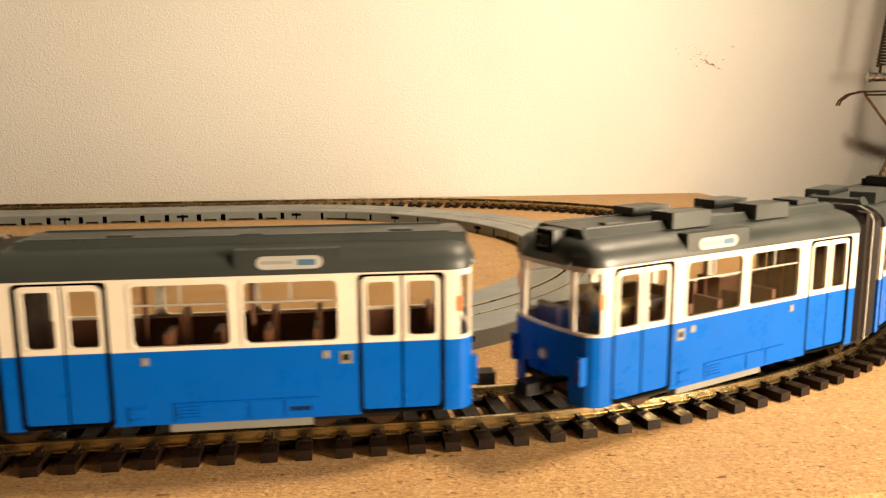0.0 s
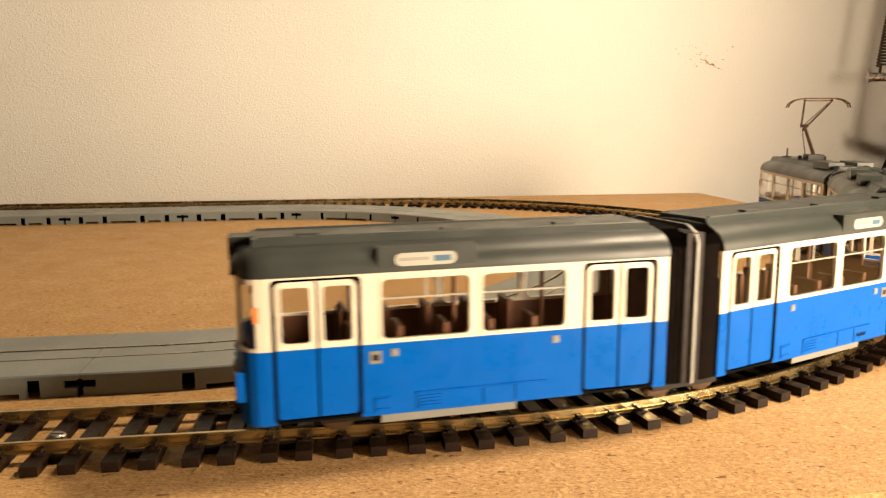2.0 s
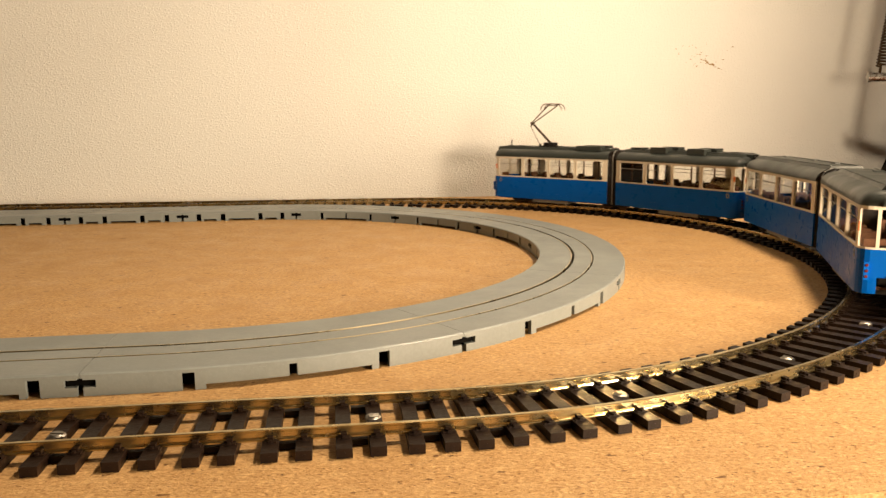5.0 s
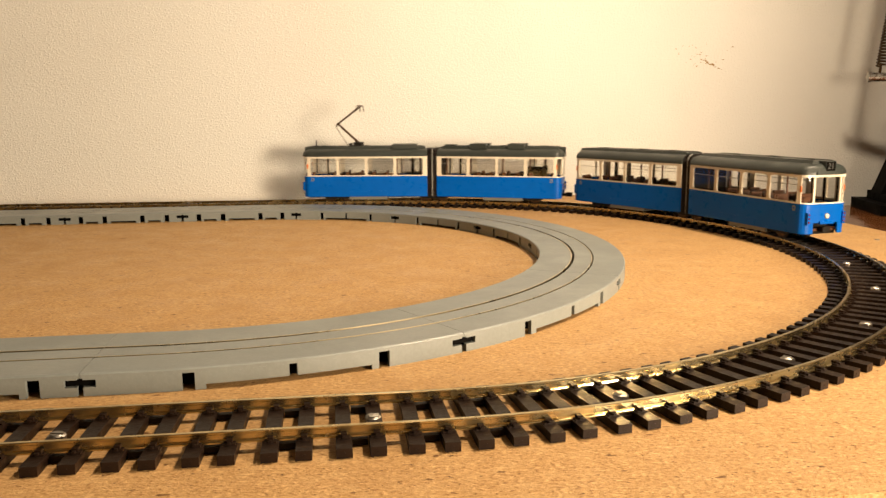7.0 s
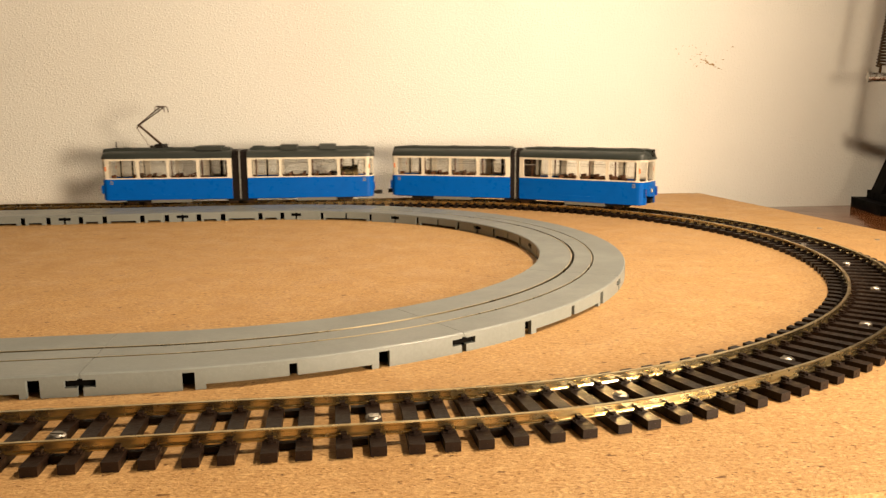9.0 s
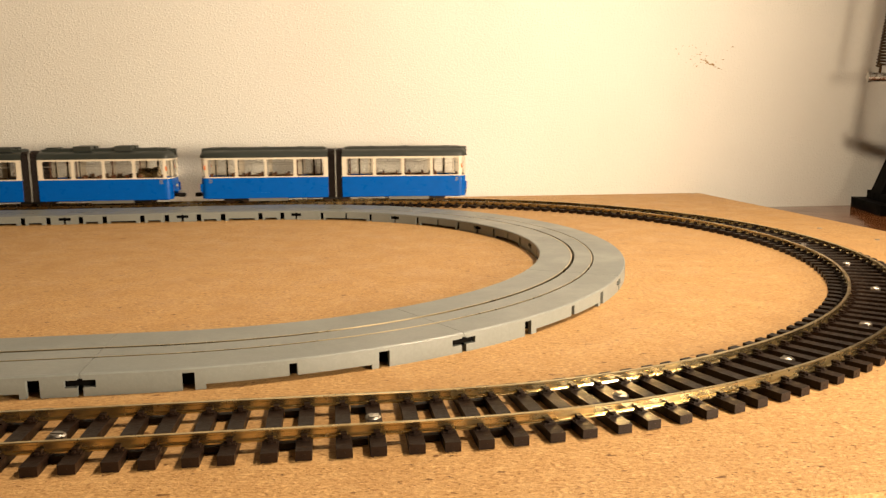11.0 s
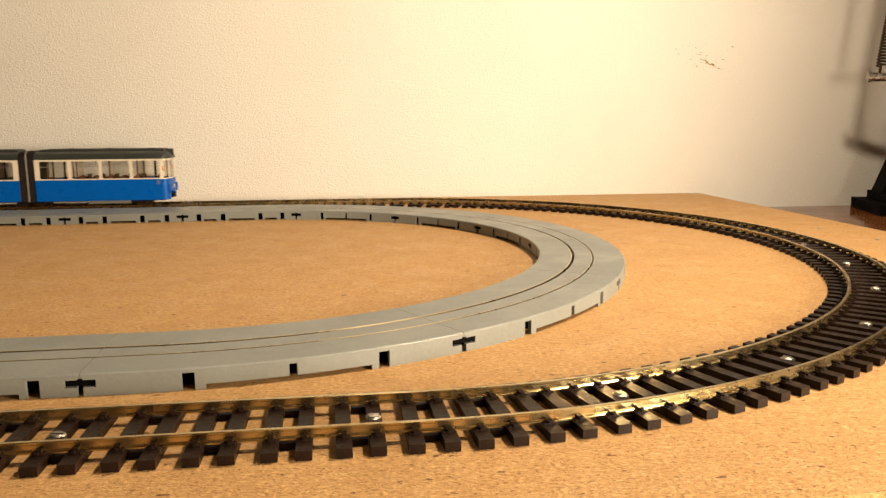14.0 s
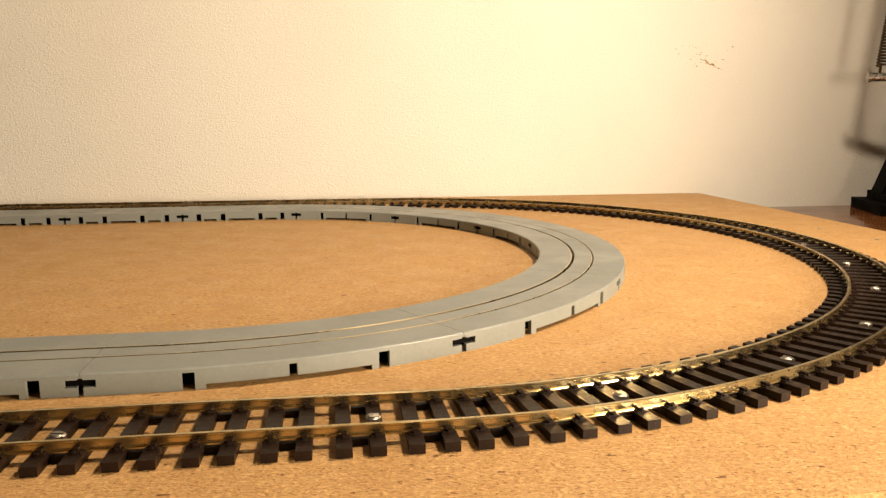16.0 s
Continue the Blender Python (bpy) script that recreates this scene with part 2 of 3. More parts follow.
# ---- grey slot track ----
def slot_track():
    track = tagged(new("slot_track"), "grey plastic slot-car track laid in an oval on the board", "slot track")
    joints = [-0.1206, -0.0426, 0.0354, 0.1255, 0.2142, 0.2956, 0.3683, 0.4434, 0.5180, 0.5911, 0.6604, 0.7297, 0.7990, 0.8683]
    half = SLOT_WIDE / 2
    g = 0.0004
    curved = [("solid", 0.0, 0.115), ("solid", 0.115, 0.245), ("gap", 0.245, 0.275), ("post", 0.275, 0.30), ("under", 0.30, 0.50), ("gap", 0.50, 0.52), ("under", 0.52, 0.715), ("post", 0.715, 0.735),
              ("gap", 0.735, 0.765), ("solid", 0.765, 1.0)]
    straight = [("solid", 0.0, 0.115), ("gap", 0.115, 0.155), ("post", 0.155, 0.19), ("under", 0.19, 0.30), ("post", 0.30, 0.325), ("gap", 0.325, 0.365), ("post", 0.365, 0.40), ("under", 0.40, 0.615),
                ("post", 0.615, 0.645), ("gap", 0.645, 0.685), ("post", 0.685, 0.72), ("under", 0.72, 0.825), ("post", 0.825, 0.845), ("gap", 0.845, 0.885), ("solid", 0.885, 1.0)]
    for a, b in zip(joints, joints[1:]):
        n = b - a
        mid = (a + b) / 2
        pattern = curved if SLOT.s1 - 0.02 < mid < SLOT.s3 - 0.02 else straight
        bm = bmesh.new()
        st = steps(a + 0.00008, b - 0.00008, 0.006)
        top, deck = SLOT_TOP, SLOT_TOP - 0.0012
        for o0, o1 in ((-half, -0.0042), (-0.0028, 0.0043), (0.0051, half)):
            r = 0.00035
            p = [(o0, deck), (o0, top - r if o0 == -half else top), (o0 + r if o0 == -half else o0, top), (o1 - r if o1 == half else o1, top), (o1, top - r if o1 == half else top), (o1, deck)]
            sweep(bm, SLOT, st, p)
        for side in (-1, 1):
            o0, o1 = sorted((side * half, side * (half - 0.0013)))
            for kind, f0, f1 in pattern:
                if kind == "gap":
                    continue
                z0 = 0.0013 if kind == "under" else 0.0
                sweep(bm, SLOT, steps(max(a + n * f0, a + 0.0036), min(a + n * f1, b - 0.0036), 0.005), [(o0, z0), (o0, deck), (o1, deck), (o1, z0)])
            # the cross-shaped openings of the joint
            c, e = 0.0036, 0.0007
            for s0, s1, z0, z1 in ((a + e, a + c, 0.0040, deck), (a + e, a + c, 0.0, 0.0022), (b - c, b - e, 0.0040, deck), (b - c, b - e, 0.0, 0.0022)):
                sweep(bm, SLOT, [s0, s1], [(o0, z0), (o0, z1), (o1, z1), (o1, z0)])
        piece = part("track_piece", bm, M_GREY, track)
        # black filling stands in for the shade inside the hollow piece and grooves
        bm = bmesh.new()
        for o0, o1 in ((-half + 0.0045, -0.0051), (-0.0019, 0.0031), (0.0063, half - 0.0045)):
            sweep(bm, SLOT, steps(a, b, 0.008), [(o0, 0.0002), (o0, deck - 0.0001), (o1, deck - 0.0001), (o1, 0.0002)])
        for o0, o1 in ((-0.0050, -0.0020), (0.0032, 0.0062)):
            sweep(bm, SLOT, st, [(o0, deck - 0.0012), (o0, deck - 0.0002), (o1, deck - 0.0002), (o1, deck - 0.0012)])
        part("shade_core", bm, M_BLACK, piece)
        for o, e, w in ((-0.0035, -0.00060, 0.00022), (-0.0035, 0.00055, 0.00012), (0.0047, -0.00034, 0.00016), (0.0047, 0.00029, 0.00008)):
            bm = bmesh.new()
            up = top + 0.00004 if e < 0 else top - 0.0005
            sweep(bm, SLOT, st, [(o + e - w, deck - 0.0002), (o + e - w, up), (o + e + w, up), (o + e + w, deck - 0.0002)])
            part("conductor", bm, M_WIRE if e < 0 else M_DARKBRONZE, piece)
        # connector lugs beside the joint
        for side in (-1, 1):
            bm = bmesh.new()
            sweep(bm, SLOT, [a - 0.0034, a + 0.0034], [(side * (half - 0.0022), 0.0024), (side * (half - 0.0022), 0.0040), (side * (half - 0.0010), 0.0040), (side * (half - 0.0010), 0.0024)])
            part("connector", bm, M_BLACK, piece)
    return track


slot_track()


# ---- railway track ----
def railway_track():
    track = tagged(new("railway_track"), "brass rails on dark brown plastic sleepers screwed to the board", "railway track")
    z0, z1 = 0.0020, RAIL_TOP
    for o in (-0.0087, 0.0087):
        bm = bmesh.new()
        prof = [(o - 0.0009, z0), (o - 0.0009, z0 + 0.0003), (o - 0.0003, z0 + 0.0007), (o - 0.0003, z1 - 0.0007), (o - 0.00052, z1 - 0.0005), (o - 0.00052, z1 - 0.00012), (o - 0.0004, z1),
                (o + 0.0004, z1), (o + 0.00052, z1 - 0.00012), (o + 0.00052, z1 - 0.0005), (o + 0.0003, z1 - 0.0007), (o + 0.0003, z0 + 0.0007), (o + 0.0009, z0 + 0.0003), (o + 0.0009, z0)]
        sweep(bm, RAILS, steps(-0.25, 1.30, 0.0035), prof)
        part("rail", bm, M_BRASS, track)
    # one sleeper with its chairs, then its likes
    bm = bmesh.new()
    box(bm, -0.0016, 0.0016, -0.0154, 0.0154, 0, 0.0020)
    rounded(bm, 0.00018, 1)
    for o in (-0.0087, 0.0087):
        for e in (-1, 1):
            box(bm, -0.0012, 0.0012, o + e * 0.0014 - 0.0008, o + e * 0.0014 + 0.0008, 0.0018, 0.00235)
            box(bm, -0.0006, 0.0006, o + e * 0.0011 - 0.0007, o + e * 0.0011 + 0.0007, 0.0022, 0.0030)
            box(bm, -0.0003, 0.0003, o + e * 0.0021 - 0.0004, o + e * 0.0021 + 0.0004, 0.0022, 0.0027)
    for e in (-1, 1):
        tube(bm, (0, e * 0.0152, 0.0010), (0, e * 0.01545, 0.0010), 0.0003, 8)
    sleeper = part("sleeper", bm, M_SLEEPER, track)
    bm = bmesh.new()
    for o in (-0.0087, 0.0087):
        box(bm, -0.0016, 0.0016, o - 0.0012, o + 0.0012, 0.0002, 0.0014)
    web = part("web", bm, M_SLEEPER, track)
    first = True
    for k in range(-14, 92):
        base = -0.0020 + 0.0143 * k if k < 4 else -0.0015 + 0.01388 * k
        for d in (0.0, 0.0066):
            x, y, h = RAILS.at(base + d)
            ob = sleeper if first else new("sleeper", sleeper.data)
            ob.parent = track
            ob.matrix_basis = pose(x, y, 0.0001, 0, 0, math.degrees(h) + 0.8 * math.sin(k * 7.3 + d * 900))
            if d == 0.0:
                x, y, h = RAILS.at(base + 0.0033)
                ow = web if first else new("web", web.data)
                ow.parent = track
                ow.matrix_basis = pose(x, y, 0.0001, 0, 0, math.degrees(h))
            first = False
    # joiners where two lengths of rail meet
    for o in (-0.0087, 0.0087):
        bm = bmesh.new()
        sweep(bm, RAILS, [0.8085, 0.8215], [(o - 0.0014, 0.0021), (o - 0.0014, 0.0031), (o - 0.0010, 0.0031), (o - 0.0010, 0.0023), (o + 0.0010, 0.0023), (o + 0.0010, 0.0031), (o + 0.0014, 0.0031), (o + 0.0014, 0.0021)])
        joiner = part("rail_joiner", bm, M_STEEL, track, "bright folded metal rail joiner")
    bm = bmesh.new()
    sweep(bm, RAILS, [0.8128, 0.8152], [(-0.0103, 0.0021), (-0.0103, 0.0056), (-0.0097, 0.0056), (-0.0097, 0.0021)])
    part("solder_lug", bm, M_STEEL, joiner, "small bright upright lug")
    # screws that hold the track down
    bm = bmesh.new()
    tube(bm, (0, 0, -0.002), (0, 0, 0.0003), 0.0018, 16)
    tube(bm, (0, 0, 0.0003), (0, 0, 0.0008), 0.0018, 16, 0.0011)
    box(bm, -0.0013, 0.0013, -0.0002, 0.0002, 0.00075, 0.00095)
    screw = part("screw", bm, M_SCREW, track, "dull steel screw head")
    for i, (s, o) in enumerate(((-0.0305, 0.0008), (0.0330, 0.0), (0.0901, -0.0004), (0.1459, 0), (0.1972, 0.0012), (0.2539, 0), (0.3038, -0.0013), (0.3537, 0), (0.8213, -0.001))):
        ob = screw if i == 0 else new("screw", screw.data)
        ob.parent = track
        x, y, h = RAILS.at(s, o)
        ob.matrix_basis = pose(x, y, 0.0018, 4, 3, 40 * i)
        ob["label"] = "dull steel screw head"


railway_track()

bm = bmesh.new()
tube(bm, (0, 0, -0.001), (0, 0, 0.0003), 0.0016, 12, 0.0012)
nail = tagged(part("nail", bm, M_STEEL), "small steel nail head in the fibreboard", "nail", "nails in the board")
nail.matrix_basis = pose(0.2033, 0.6431, 0)
for x, y in ((0.1547, 0.6376), (0.2244, 0.4045), (0.2141, 0.4461)):
    copy_thing(nail, pose(x, y, 0))

# ---- trams (millimetres inside, one section from the joint outwards) ----
MM = 0.001
LONG = 0.001032
WIDE = 13.2
FLOOR_Z, WAIST, EAVES = 3.7, 18.0, 31.8
TIP = [(85.0, 13.2), (86.6, 13.0), (87.9, 12.3), (88.8, 11.2), (89.3, 9.8), (89.5, 8.4), (89.6, 7.4), (90.0, 4.0), (90.1, 0.0)]
OPEN_L = [(8.0, 26.2), (27.9, 45.8), (47.2, 65.1), (66.7, 84.6)]
OPEN_R = [(27.3, 44.7), (46.8, 64.1)]
DOORS = [(7.9, 23.5), (67.8, 83.6)]
WIN_Z = (18.6, 30.7)


class Half:
    """One half of an articulated car; sgn 1 in front of the joint, -1 behind it."""

    def __init__(self, root, name, sgn, motor):
        self.sgn, self.motor = sgn, motor
        self.body = self.shell(name, root)
        self.upper()
        self.panels()
        self.windows()
        self.doors()
        self.roof()
        self.ends()
        self.inside()
        self.under()
        self.signs()
        self.bellows()

    def m(self, u, y, z):
        return Vector((self.sgn * u * LONG, y * MM, z * MM))

    def bx(self, bm, u0, u1, y0, y1, z0, z1):
        return box(bm, self.sgn * u0 * LONG, self.sgn * u1 * LONG, y0 * MM, y1 * MM, z0 * MM, z1 * MM)

    def block(self, name, dims, material, label="", bevel=0.0):
        bm = bmesh.new()
        self.bx(bm, *dims)
        if bevel:
            rounded(bm, bevel * MM)
        return part(name, bm, material, self.body, label)

    def plan(self):
        """the wall's line from the left of the joint round the tip to the right: (u, y), with the openings' edges in it"""
        cuts = sorted({u for o in OPEN_L for u in o})
        left = [(5.1, WIDE)] + [(u, WIDE) for u in cuts]
        cuts = sorted({u for o in OPEN_R + DOORS for u in o if u < 85})
        right = [(5.1, -WIDE)] + [(u, -WIDE) for u in cuts]
        tip = TIP + [(u, -y) for u, y in TIP[-2::-1]]
        return left + tip + right[::-1]

    def skin(self, bm, zs, hole):
        pts = self.plan()
        n = len(pts)
        nor = []
        for i in range(n):
            a, b = pts[max(0, i - 1)], pts[min(n - 1, i + 1)]
            d = Vector((b[0] - a[0], b[1] - a[1])).normalized()
            nor.append((d.y, -d.x))
        out = [[bm.verts.new(self.m(p[0], p[1], z)) for z in zs] for p in pts]
        ins = [[bm.verts.new(self.m(p[0] + 0.7 * q[0], p[1] + 0.7 * q[1], z)) for z in zs] for p, q in zip(pts, nor)]

        def solid(i, j):
            if not (0 <= i < n - 1 and 0 <= j < len(zs) - 1):
                return False
            a, b = pts[i], pts[i + 1]
            return not hole((a[0] + b[0]) / 2, (a[1] + b[1]) / 2, (zs[j] + zs[j + 1]) / 2)

        for i in range(n - 1):
            for j in range(len(zs) - 1):
                if not solid(i, j):
                    continue
                bm.faces.new((out[i][j], out[i + 1][j], out[i + 1][j + 1], out[i][j + 1]))
                bm.faces.new((ins[i][j], ins[i][j + 1], ins[i + 1][j + 1], ins[i + 1][j]))
                for di, dj, e in ((-1, 0, ((i, j), (i, j + 1))), (1, 0, ((i + 1, j), (i + 1, j + 1))), (0, -1, ((i, j), (i + 1, j))), (0, 1, ((i, j + 1), (i + 1, j + 1)))):
                    if not solid(i + di, j + dj):
                        (a, b), (c, d) = e
                        bm.faces.new((out[a][b], ins[a][b], ins[c][d], out[c][d]))

    def in_door(self, u, y):
        return y < -WIDE + 0.4 and any(a < u < min(b, 85.0) for a, b in DOORS)

    def shell(self, name, root):
        bm = bmesh.new()
        self.skin(bm, [FLOOR_Z, 4.3, 9.0, WAIST], lambda u, y, z: self.in_door(u, y) or (u > 88.5 and abs(y) < 6.2 and z < 9.0))
        return part(name, bm, M_BLUE, root, "blue-painted lower body")

    def panels(self):
        """raised covers and louvres low on the sides"""
        mir = (lambda a, b: (a, b)) if self.sgn > 0 else (lambda a, b: (91.5 - b, 91.5 - a))
        for a, b in ((26.0, 29.2), (34.0, 46.9), (47.3, 53.4), (53.8, 60.0)):
            self.block("side_cover", (*mir(a, b), -WIDE - 0.2, -WIDE + 0.1, FLOOR_Z + 0.5, 7.5), M_BLUE, bevel=0.09)
        for i in range(4):
            self.block("louvre", (*mir(34.8, 38.6), -WIDE - 0.5, -WIDE - 0.1, 4.8 + 0.66 * i, 5.1 + 0.66 * i), M_BLUE, bevel=0.1)
        for z in (4.9, 6.9):
            self.block("louvre", (*mir(26.3, 28.9), -WIDE - 0.42, -WIDE - 0.1, z, z + 0.28), M_BLUE, bevel=0.1)
        self.block("rubbing_strip", (*mir(34.0, 60.0), -WIDE - 0.36, -WIDE + 0.1, 7.6, 7.85), M_BLUE, bevel=0.08)
        self.block("side_cover", (32.0, 58.0, WIDE - 0.1, WIDE + 0.13, FLOOR_Z + 0.4, 7.6), M_BLUE, bevel=0.06)

    def upper(self):
        bm = bmesh.new()

        def hole(u, y, z):
            if self.in_door(u, y) and z < 31.2:
                return True
            if not WIN_Z[0] < z < WIN_Z[1]:
                return False
            if y > WIDE - 0.01 and u < 85.0:
                return any(a < u < b for a, b in OPEN_L)
            if y < -WIDE + 0.01 and u < 85.0:
                return any(a < u < b for a, b in OPEN_R)
            if u > 87.0 and not 7.4 < abs(y) < 8.4:
                return True
            return False

        self.skin(bm, [WAIST, WIN_Z[0], WIN_Z[1], 31.2, EAVES], hole)
        part("window_band", bm, M_CREAM, self.body, "cream-painted window band")

    def ring(self, u0, u1, y, z0, z1, w, r, depth, out):
        """a frame with rounded inner corners, standing out of the wall; out: +1 or -1"""
        bm = bmesh.new()
        seg = 4
        loops = []
        for grow, rad in ((0.0, r * 0.6), (-w, r)):
            pts = []
            a0, a1, b0, b1 = u0 - grow, u1 + grow, z0 - grow, z1 + grow
            for cu, cz, q in ((a1 - rad, b1 - rad, 0), (a0 + rad, b1 - rad, 1), (a0 + rad, b0 + rad, 2), (a1 - rad, b0 + rad, 3)):
                for k in range(seg + 1):
                    t = math.pi / 2 * (q + k / seg)
                    pts.append((cu + rad * math.cos(t), cz + rad * math.sin(t)))
            loops.append(pts)
        n = len(loops[0])
        ys = (y + out * 0.14, y - out * depth)
        v = [[[bm.verts.new(self.m(p[0], yy, p[1])) for p in lp] for yy in ys] for lp in loops]
        for i in range(n):
            j = (i + 1) % n
            bm.faces.new((v[0][0][i], v[0][0][j], v[1][0][j], v[1][0][i]))
            bm.faces.new((v[1][0][i], v[1][0][j], v[1][1][j], v[1][1][i]))
            bm.faces.new((v[0][0][i], v[0][1][i], v[0][1][j], v[0][0][j]))
            bm.faces.new((v[0][1][i], v[1][1][i], v[1][1][j], v[0][1][j]))
        return bm

    def pane(self, dims):
        ob = self.block("pane", dims, M_PANE)
        ob.visible_shadow = False

    def windows(self):
        for a, b in OPEN_L:
            part("window_frame", self.ring(a - 0.3, b + 0.3, WIDE, WIN_Z[0] - 0.3, WIN_Z[1] + 0.3, 0.45, 1.1, 0.75, 1), M_CREAM, self.body)
            self.pane((a, b, WIDE - 0.55, WIDE - 0.45, *WIN_Z))
            self.block("window_bar", (a, b, WIDE - 0.8, WIDE - 0.4, 26.8, 27.1), M_BAR)
        for a, b in OPEN_R:
            part("window_frame", self.ring(a - 0.3, b + 0.3, -WIDE, WIN_Z[0] - 0.3, WIN_Z[1] + 0.3, 0.55, 1.1, 0.75, -1), M_CREAM, self.body)
            self.pane((a, b, -WIDE + 0.45, -WIDE + 0.55, *WIN_Z))
            bm = bmesh.new()
            self.bx(bm, a, b, -WIDE + 0.25, -WIDE + 0.6, 26.5, 26.85)
            mid = (a + b) / 2
            self.bx(bm, mid - 0.2, mid + 0.2, -WIDE + 0.2, -WIDE + 0.65, 26.85, WIN_Z[1])
            part("window_bar", bm, M_BAR, self.body)

    def doors(self):
        for a, b in DOORS:
            mid = (a + b) / 2
            part("door_seal", self.ring(a - 0.15, b + 0.15, -WIDE, FLOOR_Z + 0.2, 31.4, 0.42, 1.6, 1.2, -1), M_BLACK, self.body, "black rubber door seal")
            # black strip added behind the leaves, as the shade in their gap
            self.block("door_gap_shade", (mid - 0.5, mid + 0.5, -WIDE + 0.62, -WIDE + 1.3, FLOOR_Z + 0.9, 31.0), M_BLACK)
            for u0, u1 in ((a + 0.55, mid - 0.24), (mid + 0.24, b - 0.55)):
                bm = bmesh.new()
                self.bx(bm, u0, u1, -WIDE + 0.25, -WIDE + 0.9, FLOOR_Z + 0.9, WAIST)
                nblue = len(bm.faces)
                w = 0.95
                for d in ((u0, u0 + w, WAIST, 30.9), (u1 - w, u1, WAIST, 30.9), (u0 + w, u1 - w, WAIST, 19.1), (u0 + w, u1 - w, 29.9, 30.9)):
                    self.bx(bm, d[0], d[1], -WIDE + 0.25, -WIDE + 0.9, d[2], d[3])
                bm.faces.ensure_lookup_table()
                for f in bm.faces[nblue:]:
                    f.material_index = 1
                part("door", bm, (M_BLUE, M_CREAM), self.body, "folding door leaf, blue below and cream above")
                part("door_window_frame", self.ring(u0 + w - 0.25, u1 - w + 0.25, -WIDE + 0.25, 18.9, 30.1, 0.3, 0.7, 0.5, -1), M_CREAM, self.body)
                self.pane((u0 + w - 0.1, u1 - w + 0.1, -WIDE + 0.55, -WIDE + 0.65, 19.0, 30.0))

    def half_width(self, u):
        if u <= 85.0:
            return WIDE
        for (u0, y0), (u1, y1) in zip(TIP, TIP[1:]):
            if u0 <= u <= u1:
                return y0 + (y1 - y0) * (u - u0) / (u1 - u0)
        return 0.3

    def roof(self):
        prof = [(1.02, 0.0), (1.02, 0.9), (0.985, 2.2), (0.92, 3.3), (0.82, 4.2), (0.66, 4.9), (0.40, 5.35), (0.0, 5.55)]
        prof = prof + [(-a, b) for a, b in prof[-2::-1]]
        rings = []
        for u, k in ((5.1, 1), (30, 1), (60, 1), (80, 1), (83.5, 1.0), (85.5, 0.985), (87.2, 0.94), (88.6, 0.85), (89.6, 0.70), (90.2, 0.5), (90.5, 0.25), (90.6, 0.0)):
            w = self.half_width(min(u, 89.58)) if u < 89.5 else 7.6 - (u - 89.5) * 0.2
            w = max(w, 7.2)
            rings.append([(u, a * w, EAVES + b * k) for a, b in prof])
        bm = bmesh.new()
        vs = [[bm.verts.new(self.m(*p)) for p in r] for r in rings]
        for r0, r1 in zip(vs, vs[1:]):
            for i in range(len(prof) - 1):
                bm.faces.new((r0[i], r0[i + 1], r1[i + 1], r1[i]))
            bm.faces.new((r0[0], r1[0], r1[-1], r0[-1]))
        bm.faces.new(vs[0])
        bmesh.ops.remove_doubles(bm, verts=bm.verts, dist=0.000005)
        part("roof", bm, M_ROOF, self.body, "dark grey rounded roof", smooth=True)
        top = 38.4 if self.motor else 38.1
        bm = bmesh.new()
        vs = self.bx(bm, 6.5, 88.8 if self.sgn > 0 else 86.5, -8.2, 8.2, 35.6, top)
        for v in vs:
            if v.co.z > (top - 0.1) * MM:
                v.co.y *= 0.80
        rounded(bm, 0.00018)
        part("roof_walkway", bm, M_ROOF, self.body)
        for y in (-6.1, 6.1):
            self.block("roof_rib", (8.0, 85.5, y - 0.3, y + 0.3, top - 0.1, top + 0.3), M_ROOF, bevel=0.12)
        # low covers on the walkway
        for u, y in ((22, -3.5), (46, -5.2), (74, -3.5)):
            self.block("roof_cover", (u, u + 4.5, y - 1.1, y + 1.1, top - 0.1, top + 0.55), M_ROOF, bevel=0.15)
        if self.motor and self.sgn < 0:
            for u in (27.0, 53.0):
                for y in (-9.0, 2.6):
                    self.block("roof_box", (u, u + 11.2, y, y + 6.4, 37.0, 40.4), M_ROOF, "grey resistor box on the roof", 0.25)
            self.block("roof_box", (8.0, 16.0, -3.5, 3.5, top - 0.1, 39.6), M_ROOF, "", 0.25)
        if self.motor and self.sgn > 0:
            for y in (-9.0, 2.6):
                self.block("roof_box", (12.0, 29.0, y, y + 6.4, 37.0, 39.9), M_ROOF, "grey resistor box on the roof", 0.25)
            bm = bmesh.new()
            tube(bm, self.m(81.6, 2.0, top), self.m(81.6, 2.0, 43.0), 0.0004, 8)
            self.bx(bm, 79, 84, 0.5, 3.5, top - 0.1, top + 0.6)
            part("aerial", bm, M_UNDER, self.body)
            self.pantograph(top)

    def pantograph(self, top):
        bm = bmesh.new()
        self.bx(bm, 49.8, 59.0, -4.6, 4.6, top, top + 0.8)
        for u in (50.6, 58.0):
            for y in (-4.2, 4.2):
                tube(bm, self.m(u, y, top), self.m(u, y, top + 2.2), 0.0009, 8)
        self.bx(bm, 49.2, 55.8, -3.6, 3.6, top + 0.6, top + 3.0)
        part("pantograph_base", bm, M_UNDER, self.body)
        knee, head = (66.6, 54.4), (51.2, 66.2)
        bm = bmesh.new()
        tube(bm, self.m(52.0, 0, top + 2), self.m(knee[0], 0, knee[1]), 0.0009, 8, 0.0007)
        tube(bm, self.m(60.0, 0.8, top + 1.0), self.m(knee[0] + 1.2, 0.4, knee[1] - 2.2), 0.00022, 6)
